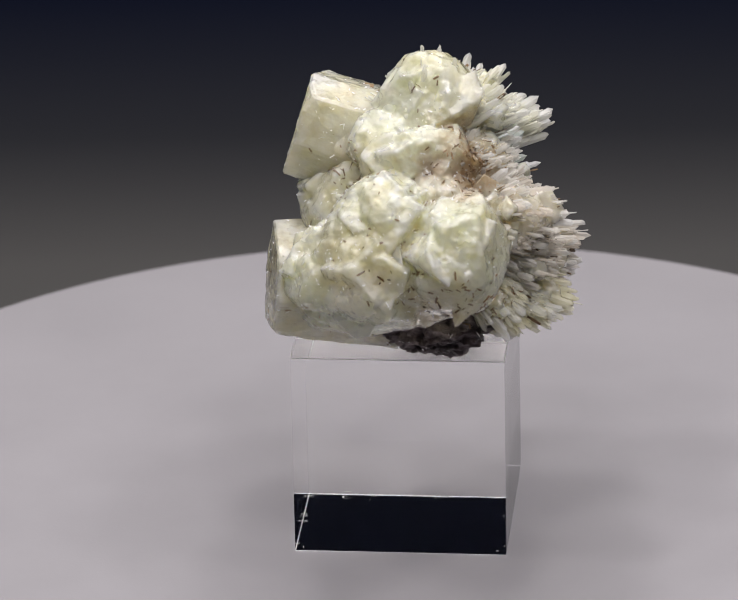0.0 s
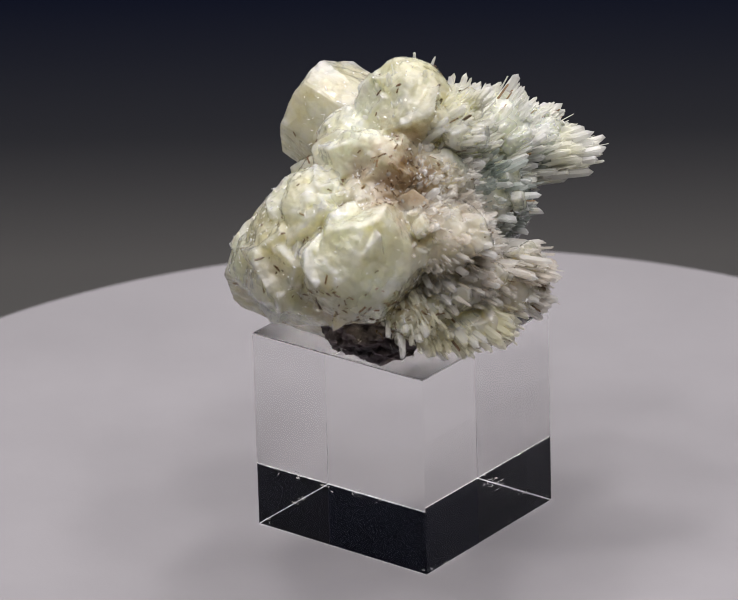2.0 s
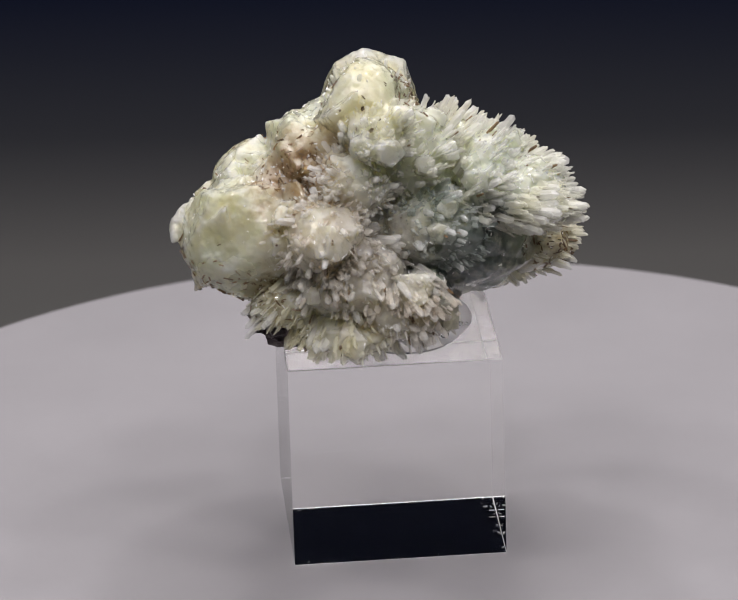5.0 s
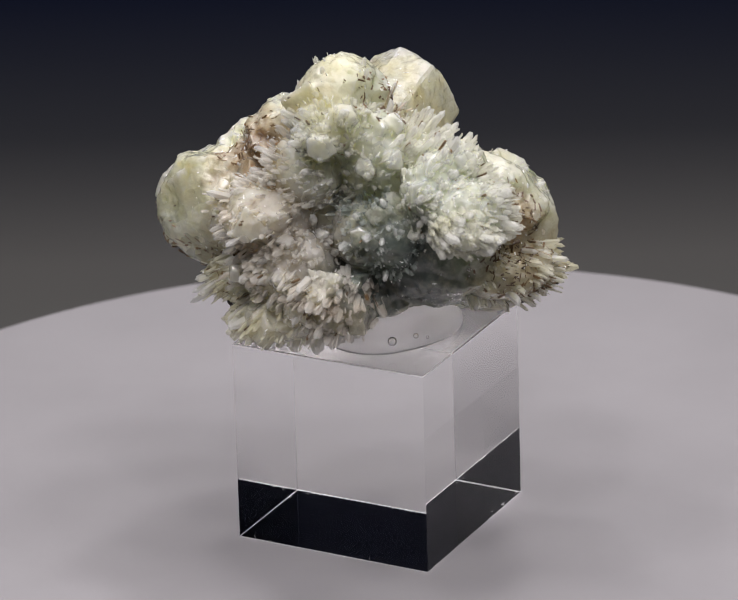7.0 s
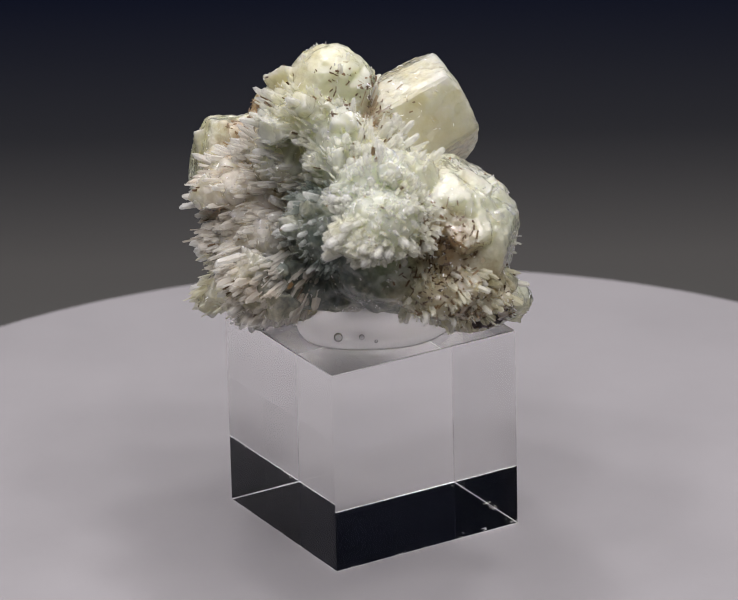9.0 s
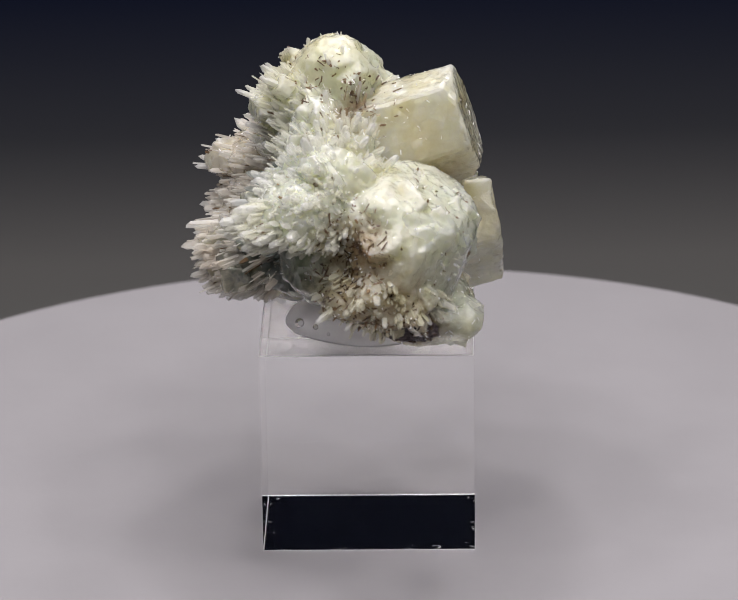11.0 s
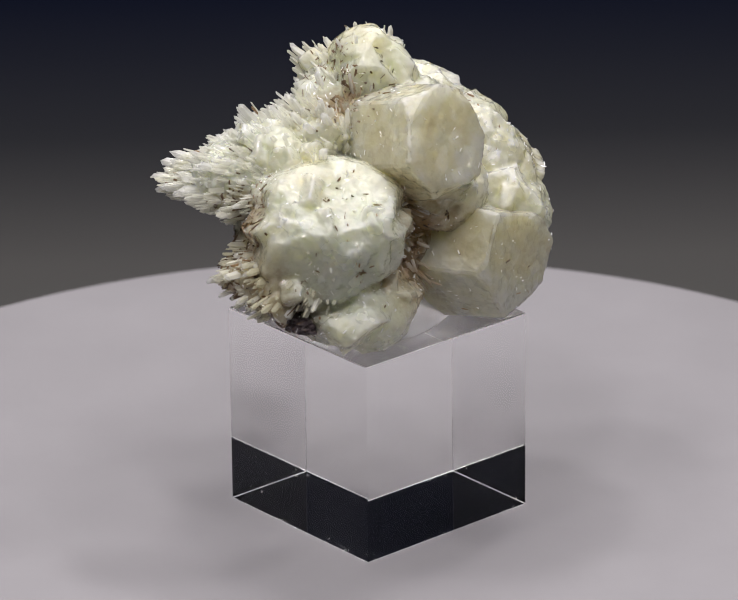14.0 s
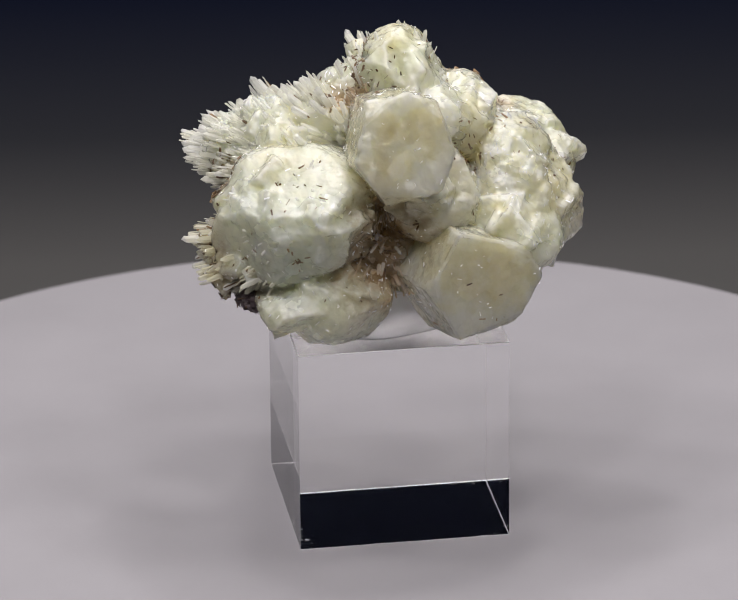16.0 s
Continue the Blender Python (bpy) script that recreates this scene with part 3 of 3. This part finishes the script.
    relief(part("block_crystal", cut_crystal((-0.392, -0.01, 1.990), (-0.957, 0.03, 0.29), 0.25, 0.55, 12, taper=0.05, caps=3, outline=upper, across=(-0.15, -0.99, 0)), BLOCK, s, "large flat-faced milky crystal", smooth=True, edge=3.2), 0, skin)
    LUMPS.append((Vector((-0.17, -0.03, 1.96)), Vector((0.21, 0.22, 0.22))))
    lower = ((75, 0.215), (25, 0.275), (-30, 0.255), (-80, 0.235), (-150, 0.230), (150, 0.225))
    relief(part("block_crystal", cut_crystal((-0.50, -0.36, 1.335), (-0.95, -0.20, 0.10), 0.26, 0.60, 24, taper=0.12, caps=3, outline=lower, across=(-0.15, -0.99, 0)), BLOCK, s, "large flat-faced cream crystal", smooth=True, edge=3.2), 0, skin)
    LUMPS.append((Vector((-0.26, -0.35, 1.33)), Vector((0.25, 0.28, 0.25))))
    for k, (c, n, r) in enumerate((((0.078, -0.885, 1.675), (-0.35, -0.8, 0.5), 0.070), ((0.570, -0.505, 1.850), (0.6, -0.6, 0.5), 0.085),
                                   ((0.645, -0.650, 1.625), (0.75, -0.55, 0.35), 0.045), ((0.045, -0.43, 2.03), (-0.45, -0.75, 0.5), 0.115),
                                   ((0.02, -0.06, 2.27), (-0.85, 0.15, 0.5), 0.10), ((-0.33, 0.36, 1.76), (-0.8, 0.2, 0.62), 0.09),
                                   ((-0.04, -0.70, 1.80), (-0.7, -0.5, 0.5), 0.10), ((-0.02, -0.90, 1.47), (-0.3, -0.95, 0.1), 0.10),
                                   ((-0.42, 0.25, 1.22), (-0.95, 0.1, 0.25), 0.05), ((-0.08, -0.86, 1.32), (-0.3, -0.9, -0.2), 0.11))):
        part("small_crystal", cut_crystal(Vector(c) - Vector(n).normalized() * 0.06, n, r, r * 1.8, 40 + k, 6, -0.15, caps=2, bevel=0.004), MASS_MATERIAL, s)

    find_skin([o for o in s.children if o.name.split(".")[0] in ("crystal_mass", "block_crystal", "dark_rock")])

    # needle sprays
    sheaf(s, fan, (0.20, 0.25, 1.62), FROSTY, 210, 0.0150, (-0.015, 0.040), 51)
    sheaf(s, fan_end, (0.20, 0.30, 1.64), FROSTY, 294, 0.0165, (-0.015, 0.045), 63)
    sheaf(s, fan_tip, (0.20, 0.35, 1.64), FROSTY, 138, 0.0180, (-0.015, 0.065), 64, single=16)
    sheaf(s, ridge, (0.20, 0.05, 1.75), FROSTY, 210, 0.0135, (-0.015, 0.040), 52)
    sheaf(s, crest, (0.20, 0.10, 1.75), FROSTY, 210, 0.0135, (-0.015, 0.060), 65)
    sheaf(s, crown, (0.20, -0.10, 1.90), FROSTY, 231, 0.0150, (-0.015, 0.055), 53)
    sheaf(s, blush, (0.30, -0.28, 1.62), BLUSH, 294, 0.0150, (-0.015, 0.040), 54, rusty=0.16)
    sheaf(s, skirt, (0.28, -0.22, 1.46), BLUSH, 378, 0.0165, (-0.015, 0.045), 55, rusty=0.10)
    sheaf(s, hem, (0.30, -0.02, 1.42), BLUSH, 294, 0.0165, (-0.015, 0.050), 57, rusty=0.10)
    sheaf(s, tail, (0.30, -0.20, 1.34), CREAM_NEEDLE, 294, 0.0165, (-0.015, 0.050), 59, single=14)
    sheaf(s, flank, (0.30, -0.10, 1.75), BLUSH, 260, 0.012, (-0.015, 0.035), 71, rusty=0.15)
    sheaf(s, top, (0.20, -0.08, 1.95), FROSTY, 90, 0.010, (-0.02, 0.012), 72, single=0)
    sheaf(s, big, (-0.05, 0.40, 1.55), FROSTY, 40, 0.010, (-0.02, 0.010), 73, single=0)
    sheaf(s, toe, (0.35, -0.35, 1.42), CREAM_NEEDLE, 147, 0.0135, (-0.015, 0.040), 66, rusty=0.12)
    sheaf(s, hollow, (0.20, 0.10, 1.56), SMOKE, 294, 0.0135, (-0.015, 0.035), 56)
    sheaf(s, back, (0.00, 0.40, 1.42), CREAM_NEEDLE, 210, 0.0135, (-0.015, 0.035), 58, rusty=0.2)
    sheaf(s, rump, (-0.02, 0.42, 1.40), CREAM_NEEDLE, 189, 0.0135, (-0.015, 0.040), 67, rusty=0.2)

    # tan needles in the clefts
    for c, r, root, n, seed in (((-0.10, 0.10, 1.62), (0.20, 0.14, 0.17), (0.10, 0.05, 1.66), 420, 60), ((0.16, 0.14, 2.08), (0.11, 0.11, 0.10), (0.18, 0.05, 1.95), 260, 61),
                                ((0.40, -0.40, 1.86), (0.12, 0.11, 0.10), (0.36, -0.34, 1.74), 330, 62), ((-0.20, 0.06, 1.36), (0.17, 0.20, 0.18), (0.05, 0.05, 1.42), 420, 68)):
        LUMPS.append((Vector(c), Vector(r)))
        sheaf(s, len(LUMPS) - 1, root, TAN, n // 2, 0.008, (-0.02, 0.02), seed, single=3, rusty=0.35, spread=0.5)

    scatter = random.Random(9)
    # white slivers in place of glints, and loose brown slivers, in the skin of the heads
    every = [(c + Vector((w.x * r.x, w.y * r.y, w.z * r.z)), 5) for c, r in LUMPS for w in (some_way(scatter) for _ in range(22))]
    slivers(s, GLINT, every, 80, "white_sliver", 0.10, 0.45)
    slivers(s, BROWN, every[::36], 82, "brown_speck", 0.10, 0.5)
    slivers(s, BROWN, [((0.42, -0.42, 1.92), 170), ((0.24, 0.10, 2.18), 60), ((0.09, 0.14, 2.12), 70), ((0.13, 0.75, 1.64), 170), ((0.28, 0.72, 1.50), 75),
                       ((-0.10, 0.72, 1.28), 150), ((0.10, 0.80, 1.38), 150), ((-0.15, 0.0, 1.55), 75), ((0.44, -0.84, 1.47), 70), ((0.55, -0.60, 1.35), 90),
                       ((-0.35, -0.33, 1.2), 30), ((0.30, -0.18, 2.24), 12), ((0.30, -0.80, 1.60), 20), ((0.10, -0.50, 1.78), 45), ((-0.05, -0.30, 1.80), 90), ((-0.12, -0.24, 1.88), 70),
                       ((-0.20, 0.45, 1.55), 40), ((0.1, -0.75, 1.55), 30), ((-0.2, -0.6, 1.3), 30)], 81, "brown_sliver", 0.13, 0.8)
    return [s, gel()]


GEL_AT = (0.09, 0.03)


def gel():
    """The blob of clear mounting gel between cube and specimen."""
    g = thing("mounting_gel", "blob of clear glossy mounting gel on the acrylic cube", "gel")
    bm = lathe([(0.372, 0.0), (0.380, 0.014), (0.376, 0.035), (0.358, 0.062), (0.33, 0.088), (0.30, 0.115), (0.28, 0.16), (0.27, 0.22)], 96)
    for v in bm.verts:
        turn = math.atan2(v.co.y, v.co.x)
        v.co *= 1.0 + 0.035 * math.sin(3 * turn + 0.6) + 0.02 * math.sin(5 * turn)
        v.co.z *= 0.85
        v.co += Vector((GEL_AT[0], GEL_AT[1], 0.998))
    bm.faces.remove(min(bm.faces, key=lambda f: f.calc_center_median().z))
    part("blob", bm, GEL, g, smooth=True).visible_shadow = False
    for x, y, z, r in ((0.407, 0.245, 1.062, 0.022), (0.33, 0.33, 1.075, 0.013), (0.27, 0.36, 1.05, 0.008)):
        bm = bmesh.new()
        bmesh.ops.create_icosphere(bm, subdivisions=3, radius=r, matrix=Matrix.Translation((x, y, z)))
        part("bubble", bm, BUBBLE, g, "tiny air bubble", smooth=True)
    return g


def motions():
    """The turntable turns, and all that stands on it goes round with it."""
    tilt = pose(0, 0, 0, math.degrees(0.0103), -math.degrees(0.0014), 0)
    for ob in TURNING:
        walk(ob, [(0.5 * i, pose(0, 0, 0, 0, 0, -(SPIN0 + SPIN * 0.5 * i)) @ tilt) for i in range(33)])


studio()
table()
TURNING = [turntable(), acrylic_cube()] + specimen()
motions()
